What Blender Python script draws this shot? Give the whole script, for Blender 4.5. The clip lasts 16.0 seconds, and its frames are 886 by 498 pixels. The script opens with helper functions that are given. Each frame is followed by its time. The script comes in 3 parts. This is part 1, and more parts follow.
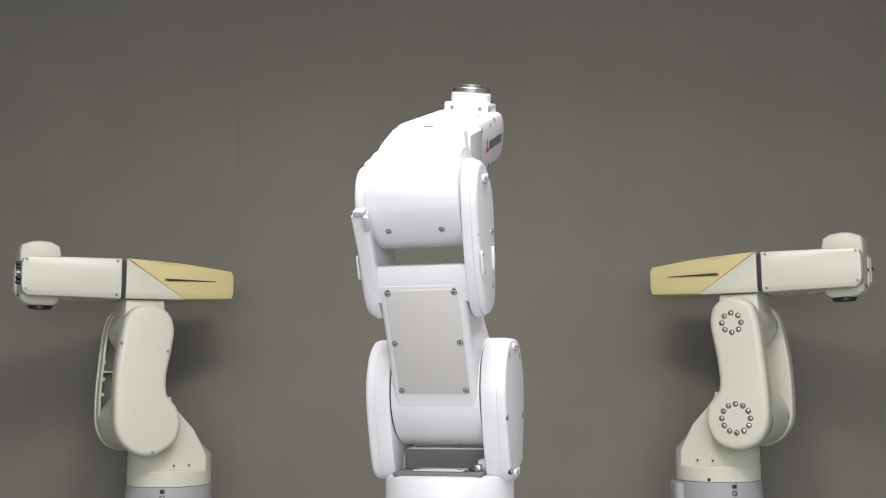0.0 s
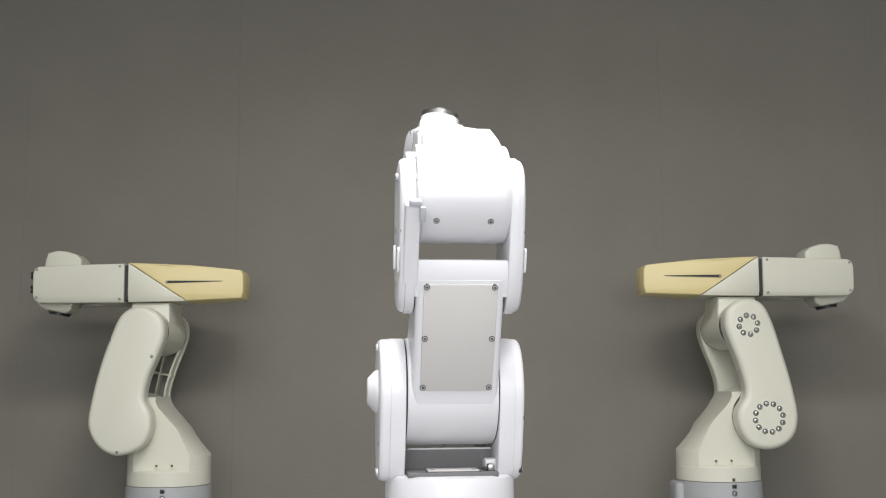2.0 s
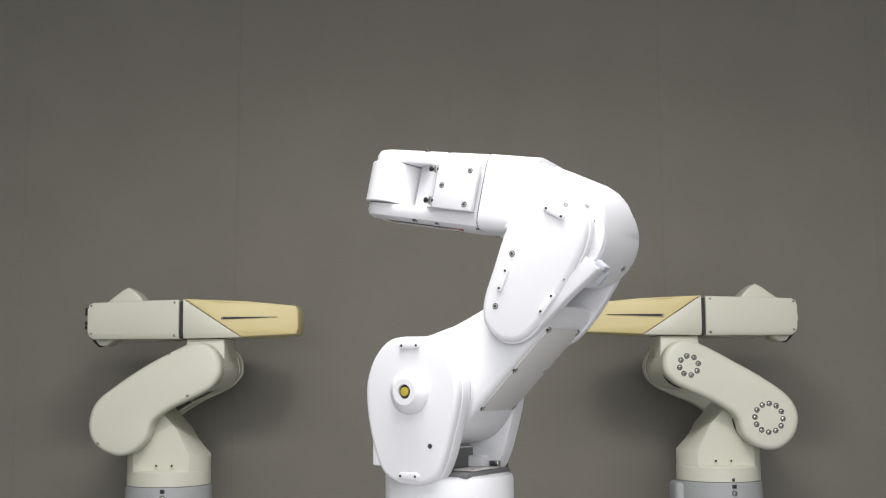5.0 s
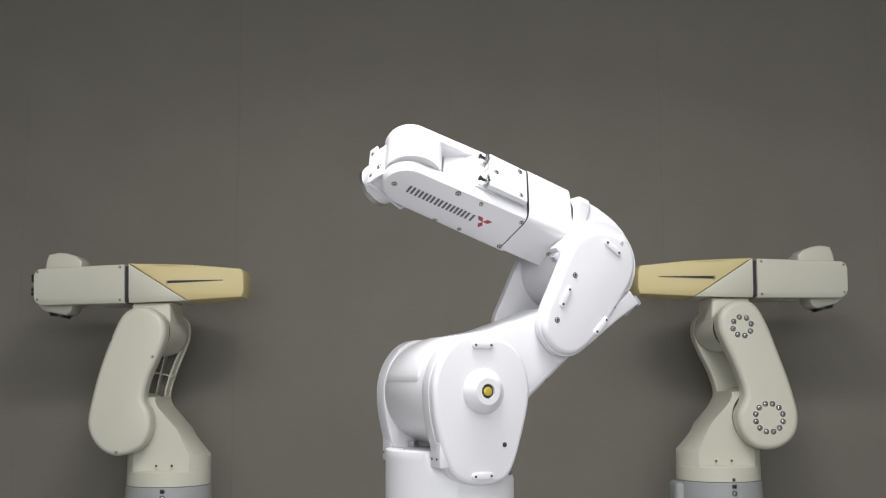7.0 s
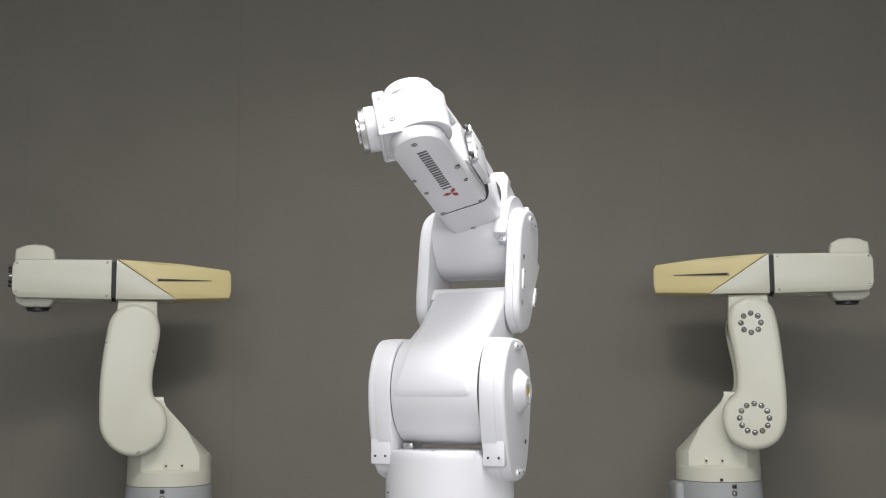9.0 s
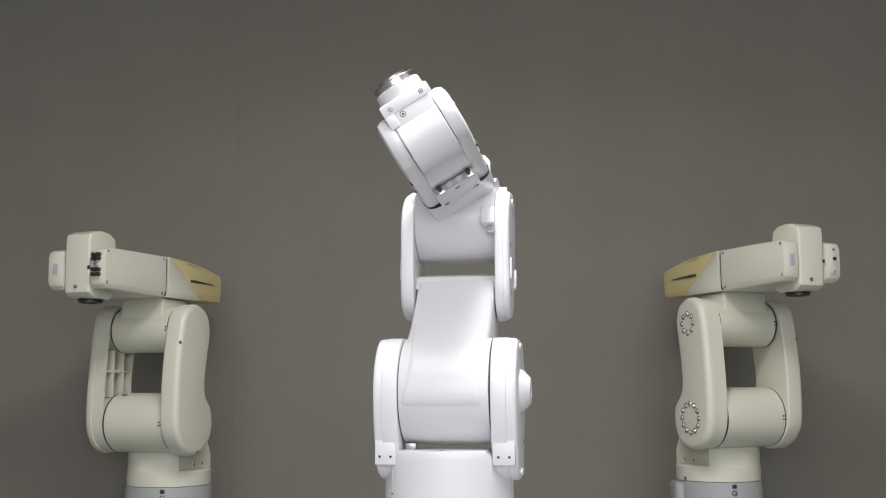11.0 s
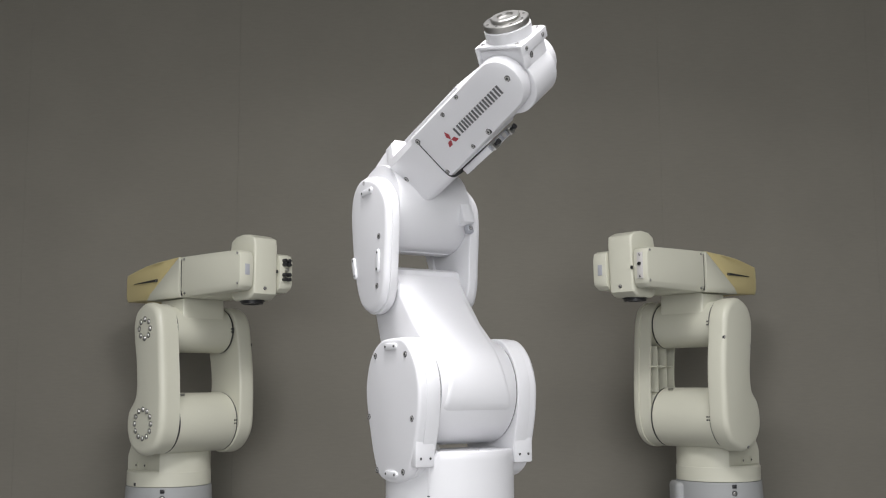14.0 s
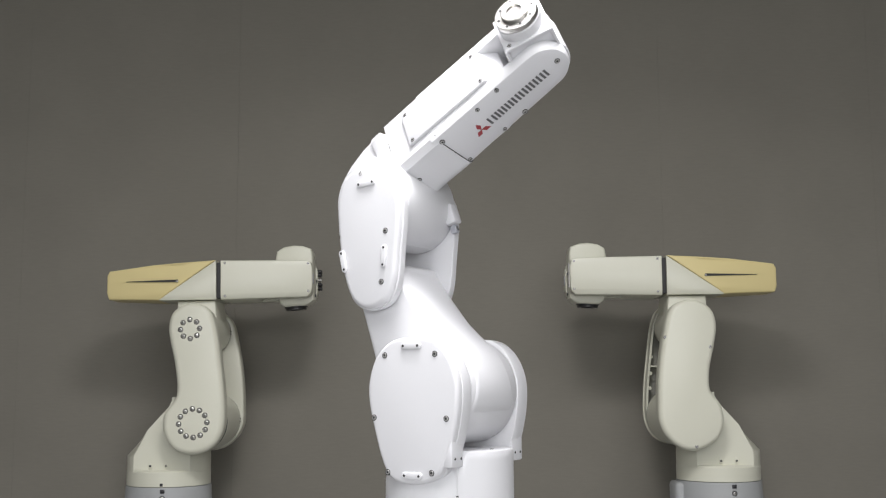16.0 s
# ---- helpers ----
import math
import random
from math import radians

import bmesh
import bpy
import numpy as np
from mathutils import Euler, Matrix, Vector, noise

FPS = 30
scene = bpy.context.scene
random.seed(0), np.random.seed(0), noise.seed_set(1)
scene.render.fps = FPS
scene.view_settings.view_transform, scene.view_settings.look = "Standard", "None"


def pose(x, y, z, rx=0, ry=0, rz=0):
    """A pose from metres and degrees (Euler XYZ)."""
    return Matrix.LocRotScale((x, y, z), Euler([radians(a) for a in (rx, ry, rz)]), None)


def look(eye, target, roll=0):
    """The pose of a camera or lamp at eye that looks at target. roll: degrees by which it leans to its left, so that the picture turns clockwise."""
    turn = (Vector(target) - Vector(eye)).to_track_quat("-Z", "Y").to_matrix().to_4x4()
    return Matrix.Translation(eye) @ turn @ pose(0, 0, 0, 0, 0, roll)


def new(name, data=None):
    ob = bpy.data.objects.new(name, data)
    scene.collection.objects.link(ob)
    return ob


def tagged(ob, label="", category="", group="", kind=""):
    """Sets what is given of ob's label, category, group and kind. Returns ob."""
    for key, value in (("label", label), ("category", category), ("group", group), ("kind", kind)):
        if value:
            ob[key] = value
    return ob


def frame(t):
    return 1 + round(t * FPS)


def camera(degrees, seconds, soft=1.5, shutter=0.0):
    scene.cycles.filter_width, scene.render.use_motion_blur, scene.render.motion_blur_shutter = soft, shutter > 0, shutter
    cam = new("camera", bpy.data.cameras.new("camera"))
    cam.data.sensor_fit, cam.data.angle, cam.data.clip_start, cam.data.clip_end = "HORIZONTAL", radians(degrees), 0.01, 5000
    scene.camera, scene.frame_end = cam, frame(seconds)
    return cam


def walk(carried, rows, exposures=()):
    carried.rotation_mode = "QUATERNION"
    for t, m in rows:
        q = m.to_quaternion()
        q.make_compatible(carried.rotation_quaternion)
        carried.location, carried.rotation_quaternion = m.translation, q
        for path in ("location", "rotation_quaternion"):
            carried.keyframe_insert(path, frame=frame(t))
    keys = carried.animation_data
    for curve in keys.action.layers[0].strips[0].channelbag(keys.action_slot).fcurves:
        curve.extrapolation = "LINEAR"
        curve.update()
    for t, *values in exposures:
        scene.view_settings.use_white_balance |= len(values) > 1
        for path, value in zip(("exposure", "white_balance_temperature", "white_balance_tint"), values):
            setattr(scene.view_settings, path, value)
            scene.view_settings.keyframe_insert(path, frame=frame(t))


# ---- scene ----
cam = camera(45.38, 16.0, soft=1.2)
EYE = (0.0, 0.0, 0.3651)
CAM_POSE = Matrix.Translation(EYE) @ pose(0, 0, 0, 90 + 7.258) @ pose(0, 0, 0, 0, 0, -0.292)
walk(cam, [(0, CAM_POSE), (16, CAM_POSE)], [(0, 0.24), (4.2, 0.26), (6.4, -0.1), (9.2, -0.09), (11.4, 0.0), (12.5, 0.0), (14.5, -0.01), (16, 0.01)])

# ---- light ----
world = bpy.data.worlds.new("world")
world.use_nodes = True
world.node_tree.nodes["Background"].inputs[0].default_value = (0.9, 0.95, 1.0, 1)
world.node_tree.nodes["Background"].inputs[1].default_value = 0.05
scene.world = world


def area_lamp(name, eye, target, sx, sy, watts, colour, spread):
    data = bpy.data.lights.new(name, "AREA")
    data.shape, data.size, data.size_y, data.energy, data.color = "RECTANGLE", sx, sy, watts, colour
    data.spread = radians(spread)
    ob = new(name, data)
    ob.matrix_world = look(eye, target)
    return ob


area_lamp("ceiling_lamp", (0.0, 1.32, 1.75), (0.0, 1.45, 0.0), 0.45, 0.3, 17, (1.0, 0.985, 1.0), 150)
area_lamp("ceiling_lamp", (0.15, 0.3, 2.25), (0.15, 0.5, 0.0), 3.0, 1.1, 42, (1.0, 0.985, 1.0), 150)
# unseen soft fill added behind the camera; the south wall has no window
area_lamp("front_fill_light", (0.1, -1.8, 1.05), (0.1, 1.5, 0.35), 3.0, 1.4, 58, (0.97, 0.98, 1.0), 180)

# ---- materials ----


def material(name, colour, rough=0.5, metal=0.0, grain=0.0, scale=60.0, bump=0.0, blotch=0.0, coat=0.0, streak=None):
    m = bpy.data.materials.new(name)
    m.use_nodes = True
    nt = m.node_tree
    b = nt.nodes["Principled BSDF"]
    b.inputs["Base Color"].default_value = (*colour, 1)
    b.inputs["Roughness"].default_value = rough
    b.inputs["Metallic"].default_value = metal
    if coat:
        b.inputs["Coat Weight"].default_value = coat
        b.inputs["Coat Roughness"].default_value = 0.15
    if grain or blotch or bump:
        tc = nt.nodes.new("ShaderNodeTexCoord")
        fine = nt.nodes.new("ShaderNodeTexNoise")
        fine.inputs["Scale"].default_value, fine.inputs["Detail"].default_value = scale, 4
        wide = nt.nodes.new("ShaderNodeTexNoise")
        wide.inputs["Scale"].default_value, wide.inputs["Detail"].default_value = 3.5, 3
        src = tc.outputs["Object"]
        if streak:
            mp = nt.nodes.new("ShaderNodeMapping")
            mp.inputs["Scale"].default_value = streak
            nt.links.new(src, mp.inputs[0])
            nt.links.new(mp.outputs[0], fine.inputs["Vector"])
        else:
            nt.links.new(src, fine.inputs["Vector"])
        nt.links.new(src, wide.inputs["Vector"])
        last = None
        for tex, amount in ((fine, grain), (wide, blotch)):
            if not amount:
                continue
            ramp = nt.nodes.new("ShaderNodeMapRange")
            ramp.inputs["From Min"].default_value, ramp.inputs["From Max"].default_value = 0.25, 0.75
            ramp.inputs["To Min"].default_value, ramp.inputs["To Max"].default_value = 1 - amount, 1 + amount
            nt.links.new(tex.outputs["Fac"], ramp.inputs["Value"])
            mul = nt.nodes.new("ShaderNodeVectorMath")
            mul.operation = "SCALE"
            if last is None:
                mul.inputs[0].default_value = colour
            else:
                nt.links.new(last, mul.inputs[0])
            nt.links.new(ramp.outputs[0], mul.inputs["Scale"])
            last = mul.outputs[0]
        if last is not None:
            nt.links.new(last, b.inputs["Base Color"])
        if bump:
            bn = nt.nodes.new("ShaderNodeBump")
            bn.inputs["Strength"].default_value, bn.inputs["Distance"].default_value = bump, 0.001
            nt.links.new(fine.outputs["Fac"], bn.inputs["Height"])
            nt.links.new(bn.outputs[0], b.inputs["Normal"])
    return m


WHITE = material("white_paint", (0.73, 0.73, 0.75), 0.32, grain=0.012, scale=900, bump=0.04, blotch=0.015)
CREAM = material("cream_paint", (0.635, 0.63, 0.525), 0.32, grain=0.015, scale=700, bump=0.05, blotch=0.03)
YELLOW = material("yellow_cap_paint", (0.70, 0.593, 0.295), 0.38, grain=0.02, scale=700, bump=0.05, blotch=0.04)
GREY = material("grey_base_paint", (0.36, 0.37, 0.37), 0.5, grain=0.03, scale=500, bump=0.05, blotch=0.04)
PALE = material("pale_grey_cover", (0.59, 0.572, 0.55), 0.45, grain=0.02, scale=600, bump=0.04, blotch=0.02)
STEEL = material("steel", (0.55, 0.54, 0.52), 0.28, 1.0, grain=0.05, scale=300)
SCREW = material("dull_screw_steel", (0.52, 0.51, 0.50), 0.35, 0.8, grain=0.05, scale=300)
DARK = material("dark_socket", (0.03, 0.03, 0.03), 0.6)
BLACK = material("black_plastic", (0.02, 0.02, 0.022), 0.4)
SEAM = material("seam_rubber", (0.035, 0.035, 0.035), 0.7)
BRASS = material("brass_plug", (0.75, 0.60, 0.10), 0.35, 0.6)
RED = material("red_mark", (0.36, 0.05, 0.06), 0.5)
INK = material("dark_grey_ink", (0.12, 0.12, 0.125), 0.5)
LABEL = material("label_grey", (0.42, 0.43, 0.47), 0.5)
# dark tone that stands in for the shade in the turret's recess
SHADE = material("recess_shade", (0.15, 0.15, 0.15), 0.6, grain=0.05, scale=300)
# cream casting darkened in colour for the shade deep inside it
INSIDE = material("hollow_shade", (0.22, 0.216, 0.19), 0.6, grain=0.05, scale=300)
CLOTH = material("grey_wall_cloth", (0.216, 0.203, 0.172), 0.95, grain=0.03, scale=55, bump=0.2, blotch=0.05, streak=(0.5, 1.0, 3.2))
JOINT = material("wall_joint", (0.206, 0.194, 0.165), 0.95)
PLASTER = material("plain_plaster", (0.45, 0.45, 0.44), 0.9, grain=0.03, scale=40, blotch=0.04)
FLOORM = material("grey_floor", (0.27, 0.27, 0.27), 0.5, grain=0.05, scale=80, blotch=0.05)

# ---- mesh tools ----


def mesh_of(name, bm, mats, sharp=32):
    bmesh.ops.recalc_face_normals(bm, faces=bm.faces[:])
    me = bpy.data.meshes.new(name)
    bm.to_mesh(me)
    bm.free()
    for m in mats if isinstance(mats, (list, tuple)) else [mats]:
        me.materials.append(m)
    me.polygons.foreach_set("use_smooth", [True] * len(me.polygons))
    me.set_sharp_from_angle(angle=radians(sharp))
    return me


def part(name, bm, mats, parent, label="", sharp=32):
    ob = new(name, mesh_of(name, bm, mats, sharp))
    ob.parent = parent
    return tagged(ob, label)


def share(name, me, parent, m, label=""):
    ob = new(name, me)
    ob.parent = parent
    ob.matrix_basis = m
    return tagged(ob, label)


def rounded(pts, n=6):
    """A closed smooth curve through pts."""
    out, k = [], len(pts)
    for i in range(k):
        a, b, c, d = (Vector(pts[(i + j) % k]) for j in (-1, 0, 1, 2))
        for s in range(n):
            t = s / n
            out.append(0.5 * ((2 * b) + (c - a) * t + (2 * a - 5 * b + 4 * c - d) * t * t + (3 * b - a - 3 * c + d) * t ** 3))
    return [(p.x, p.y) for p in out]


def arc(cx, cz, r, a0, a1, n=12):
    return [(cx + r * math.cos(radians(a0 + (a1 - a0) * i / n)), cz + r * math.sin(radians(a0 + (a1 - a0) * i / n))) for i in range(n + 1)]


def grow(pts, d):
    """The outline pushed outwards by d."""
    k = len(pts)
    area = sum(pts[i][0] * pts[(i + 1) % k][1] - pts[(i + 1) % k][0] * pts[i][1] for i in range(k))
    s = 1 if area > 0 else -1
    out = []
    for i in range(k):
        a, b = Vector(pts[i - 1]), Vector(pts[(i + 1) % k])
        t = (b - a).normalized()
        out.append((pts[i][0] + s * d * t.y, pts[i][1] - s * d * t.x))
    return out


def prism(pts, y0, y1, b0=0.0, b1=0.0, seg=3, bm=None):
    """Outline pts in x and z, drawn out from y0 to y1, its rims rounded by b0 at y0 and b1 at y1."""
    bm = bm or bmesh.new()
    sgn = 1 if y1 > y0 else -1
    rows = []
    if b0:
        rows = [(y0 + sgn * b0 * (1 - math.cos(math.pi / 2 * i / seg)), -b0 * (1 - math.sin(math.pi / 2 * i / seg))) for i in range(seg + 1)]
    else:
        rows.append((y0, 0))
    if b1:
        rows += [(y1 - sgn * b1 * (1 - math.cos(math.pi / 2 * i / seg)), -b1 * (1 - math.sin(math.pi / 2 * i / seg))) for i in range(seg, -1, -1)]
    else:
        rows.append((y1, 0))
    loops = []
    for y, d in rows:
        q = grow(pts, d) if d else pts
        loops.append([bm.verts.new((x, y, z)) for x, z in q])
    k = len(pts)
    for la, lb in zip(loops, loops[1:]):
        for i in range(k):
            bm.faces.new((la[i], la[(i + 1) % k], lb[(i + 1) % k], lb[i]))
    bm.faces.new(loops[0])
    bm.faces.new(loops[-1])
    return bm


def ring_prism(outer, inner, y0, y1, bm=None):
    bm = bm or bmesh.new()
    k = len(outer)
    v = [[bm.verts.new((x, y, z)) for x, z in q] for q in (outer, inner) for y in (y0, y1)]
    for i in range(k):
        j = (i + 1) % k
        bm.faces.new((v[0][i], v[0][j], v[1][j], v[1][i]))
        bm.faces.new((v[2][i], v[2][j], v[3][j], v[3][i]))
        bm.faces.new((v[0][i], v[0][j], v[2][j], v[2][i]))
        bm.faces.new((v[1][i], v[1][j], v[3][j], v[3][i]))
    return bm


def lathe(rows, axis="z", seg=56, at=(0, 0, 0), bm=None):
    """Rows of (radius, height) turned about an axis through at."""
    bm = bm or bmesh.new()
    loops = []
    for r, h in rows:
        ring = []
        for i in range(seg):
            c, s = math.cos(2 * math.pi * i / seg) * r, math.sin(2 * math.pi * i / seg) * r
            p = {"z": (c, s, h), "y": (c, h, s), "x": (h, c, s)}[axis]
            ring.append(bm.verts.new(Vector(p) + Vector(at)))
        loops.append(ring)
    for la, lb in zip(loops, loops[1:]):
        for i in range(seg):
            bm.faces.new((la[i], la[(i + 1) % seg], lb[(i + 1) % seg], lb[i]))
    bm.faces.new(loops[0])
    bm.faces.new(loops[-1])
    return bm


def box(x0, x1, y0, y1, z0, z1, bev=0.002, seg=2, bm=None):
    own = bmesh.new()
    bmesh.ops.create_cube(own, size=1, matrix=Matrix.LocRotScale(((x0 + x1) / 2, (y0 + y1) / 2, (z0 + z1) / 2), None, (abs(x1 - x0), abs(y1 - y0), abs(z1 - z0))))
    if bev:
        bmesh.ops.bevel(own, geom=own.edges[:], offset=bev, segments=seg, profile=0.5, affect="EDGES")
    if bm is None:
        return own
    tmp = bpy.data.meshes.new("tmp")
    own.to_mesh(tmp)
    own.free()
    bm.from_mesh(tmp)
    bpy.data.meshes.remove(tmp)
    return bm


def bar(length, width, height, bev=0.0015):
    """A rounded bar along x, its foot at z = 0."""
    r = width / 2
    pts = arc(length / 2 - r, 0, r, -90, 90, 6) + arc(-length / 2 + r, 0, r, 90, 270, 6)
    bm = prism(pts, 0, -height, 0, bev, 2)
    bmesh.ops.rotate(bm, verts=bm.verts[:], matrix=Matrix.Rotation(radians(-90), 3, "X"))
    return bm


def chamfer_low(bm, z0, depth):
    """Slope the lower part of both flat sides inwards, below the height z0."""
    geom = bm.verts[:] + bm.edges[:] + bm.faces[:]
    bmesh.ops.bisect_plane(bm, geom=geom, plane_co=(0, 0, z0), plane_no=(0, 0, 1))
    for v in bm.verts:
        if v.co.z < z0 - 1e-5 and abs(v.co.y) > 0.07:
            v.co.y -= math.copysign(depth * (z0 - v.co.z) / 0.017, v.co.y)
    return bm


def strip(rows):
    """A raised skin along rows of (x, z, half width), its edges rolled down."""
    bm, loops = bmesh.new(), []
    for i, (x, z, w) in enumerate(rows):
        a, b = rows[max(i - 1, 0)], rows[min(i + 1, len(rows) - 1)]
        n = Vector((b[1] - a[1], -(b[0] - a[0]))).normalized()
        cross = [(-w - 0.005, 0.010), (-w - 0.002, 0.0045), (-w + 0.002, 0.0012), (-w + 0.008, 0.0), (w - 0.008, 0.0), (w - 0.002, 0.0012), (w + 0.002, 0.0045), (w + 0.005, 0.010)]
        loops.append([bm.verts.new((x - n.x * d, y, z - n.y * d)) for y, d in cross])
    for la, lb in zip(loops, loops[1:]):
        for k in range(len(la) - 1):
            bm.faces.new((la[k], la[k + 1], lb[k + 1], lb[k]))
    return bm


def bolt_mesh(name, r, h):
    """A socket screw along +z, its head sunk in a dark ring."""
    bm = bmesh.new()
    rows = [(r * 1.3, -0.0045), (r * 1.3, 0.0004), (r * 1.02, 0.0004), (r, h * 0.3), (r * 0.9, h * 0.4), (r * 0.5, h * 0.4), (r * 0.42, h * 0.1)]
    lathe(rows, "z", 14, bm=bm)
    for f in bm.faces:
        c = f.calc_center_median()
        rad = (c.x ** 2 + c.y ** 2) ** 0.5
        if rad > r * 1.06 or rad < r * 0.49:
            f.material_index = 1
    return mesh_of(name, bm, [SCREW, DARK])


BOLT = bolt_mesh("bolt", 0.0034, 0.0028)
DOME = material("bright_screw_steel", (0.66, 0.65, 0.63), 0.3, 1.0, grain=0.04, scale=300)


def dome_mesh(r):
    """A bright rounded screw head along +z in a dark sunk ring."""
    bm = lathe([(r * 1.35, -0.0045), (r * 1.35, 0.0003), (r * 1.04, 0.0003), (r * 1.0, 0.0012), (r * 0.82, 0.0028), (r * 0.55, 0.0037), (r * 0.34, 0.0040), (r * 0.30, 0.0022)], "z", 16)
    for f in bm.faces:
        c = f.calc_center_median()
        rad = (c.x ** 2 + c.y ** 2) ** 0.5
        if rad > r * 1.06 or rad < r * 0.29:
            f.material_index = 1
    return mesh_of("bolt", bm, [DOME, DARK], 50)


BIGBOLT = dome_mesh(0.0054)
SMALLBOLT = bolt_mesh("bolt", 0.0026, 0.002)
DOT = mesh_of("hole", lathe([(0.0019, 0.0002), (0.0019, 0.0006), (0.0008, 0.0006)], "z", 12), DARK)


def facing(x, y, z, way):
    """The pose of a thing whose +z points along way."""
    q = Vector(way).to_track_quat("Z", "Y")
    return Matrix.Translation((x, y, z)) @ q.to_matrix().to_4x4()


def bolts(parent, mesh, places, way, name="bolt"):
    for p in places:
        share(name, mesh, parent, facing(*p, way))


# ---- the room ----
FLOOR_Z = -0.05
WALL_Y = 3.31


def slab(name, x0, x1, y0, y1, z0, z1, m, label):
    ob = new(name, mesh_of(name, box(x0, x1, y0, y1, z0, z1, 0), m))
    return tagged(ob, label, "room surface", kind="structure")


slab("floor", -2.9, 2.9, -2.9, WALL_Y + 0.2, FLOOR_Z - 0.1, FLOOR_Z, FLOORM, "plain grey floor under the three robot arms")
slab("wall_west", -2.9, -2.7, -2.9, WALL_Y + 0.2, FLOOR_Z, 2.6, PLASTER, "plain light grey plaster side wall")
slab("wall_east", 2.7, 2.9, -2.9, WALL_Y + 0.2, FLOOR_Z, 2.6, PLASTER, "plain light grey plaster side wall")
slab("wall_south", -2.7, 2.7, -2.9, -2.7, FLOOR_Z, 2.6, PLASTER, "plain light grey plaster end wall")
slab("ceiling", -2.9, 2.9, -2.9, WALL_Y + 0.2, 2.6, 2.7, PLASTER, "plain light grey ceiling above the robots")
wall = slab("wall_north", -2.7, 2.7, WALL_Y + 0.002, WALL_Y + 0.2, FLOOR_Z, 2.6, JOINT, "wall lined with tall grey cloth panels behind the robots")
PANEL_W = 0.673
for k in range(-4, 4):
    x0, x1 = max(0.022 + k * PANEL_W, -2.69), min(0.022 + (k + 1) * PANEL_W, 2.69)
    pb = box(x0 + 0.0001, x1 - 0.0001, 0, 0.010, FLOOR_Z, 2.6, 0.00025, 1)
    ob = part("panel", pb, CLOTH, wall)
    ob.location.y = WALL_Y

# ---- the white robot arm ----
# joint heights and link lengths, metres
C_Z, C_UP, C_OFF, C_FORE = 0.3544, 0.31, 0.0480, 0.3292


def lettering(parent):
    """The maker's mark on the forearm's side: three red diamonds and a row of dark bars."""
    y = -0.0577
    flip = Matrix.Rotation(radians(90), 4, "X")

    def stroke(bm, x0, x1, z0, z1):
        box(x0, x1, z0, z1, 0, 0.0006, 0, bm=bm)
    bm = bmesh.new()
    cx, cz, s = 0.1995, 0.003, 0.0074
    for a in (90, 210, 330):
        u = Vector((math.cos(radians(a)), math.sin(radians(a))))
        w = Vector((-u.y, u.x))
        pts = [u * 0.0002, u * s + w * s * 0.55, u * 2 * s, u * s - w * s * 0.55]
        low = [bm.verts.new((cx + p.x, cz + p.y, 0)) for p in pts]
        top = [bm.verts.new((cx + p.x, cz + p.y, 0.0006)) for p in pts]
        bm.faces.new(top)
        for i in range(4):
            bm.faces.new((low[i], low[(i + 1) % 4], top[(i + 1) % 4], top[i]))
    bm.transform(Matrix.Translation((0, y, 0)) @ flip)
    part("emblem", narrowed(bm), RED, parent, "three small red diamond shapes")
    x = 0.2165
    for w in (0.0135, 0.0045, 0.0112, 0.0116, 0.012, 0.012, 0.0045, 0.0116, 0.012, 0.0045):
        bm = bmesh.new()
        thin = 0.0036
        stroke(bm, x, x + thin, -0.0025, 0.0122)
        if w > 0.006:
            stroke(bm, x + w - thin - 0.001, x + w - 0.001, -0.0025, 0.0122)
        bm.transform(Matrix.Translation((0, y, 0)) @ flip)
        part("mark_bar", narrowed(bm), INK, parent, "dark grey printed bar")
        x += w + 0.0022


def drawn_in(x):
    """How far the forearm's sides have drawn in at x towards the wrist."""
    return 0.003 * max(0.0, x - 0.14) / 0.23


def narrowed(bm):
    for v in bm.verts:
        if abs(v.co.y) > 0.04:
            v.co.y -= math.copysign(drawn_in(v.co.x), v.co.y)
    return bm


def front_block():
    """The turret's front half: round below, its sides drawn in between the housings above, with a flat top."""
    bm, loops = bmesh.new(), []
    for z, half, shrink in ((-0.1682, 0.0968, 0.0), (-0.128, 0.0968, 0.0), (-0.098, 0.0720, 0.0), (-0.0875, 0.0650, 0.0), (-0.0858, 0.0636, 0.0009), (-0.0853, 0.0615, 0.003)):
        ring = [(-0.001, -half)]
        for i in range(61):
            t = radians(-90 + 3 * i)
            r = 0.0968 - shrink
            ring.append((max(r * math.cos(t), -0.0005), max(-half, min(half, r * math.sin(t)))))
        ring.append((-0.001, half))
        loops.append([bm.verts.new((x, y + i * 1e-7, z)) for i, (x, y) in enumerate(ring)])
    n = len(loops[0])
    for la, lb in zip(loops, loops[1:]):
        for i in range(n):
            bm.faces.new((la[i], la[(i + 1) % n], lb[(i + 1) % n], lb[i]))
    bm.faces.new(loops[-1])
    bm.faces.new(loops[0])
    return bm


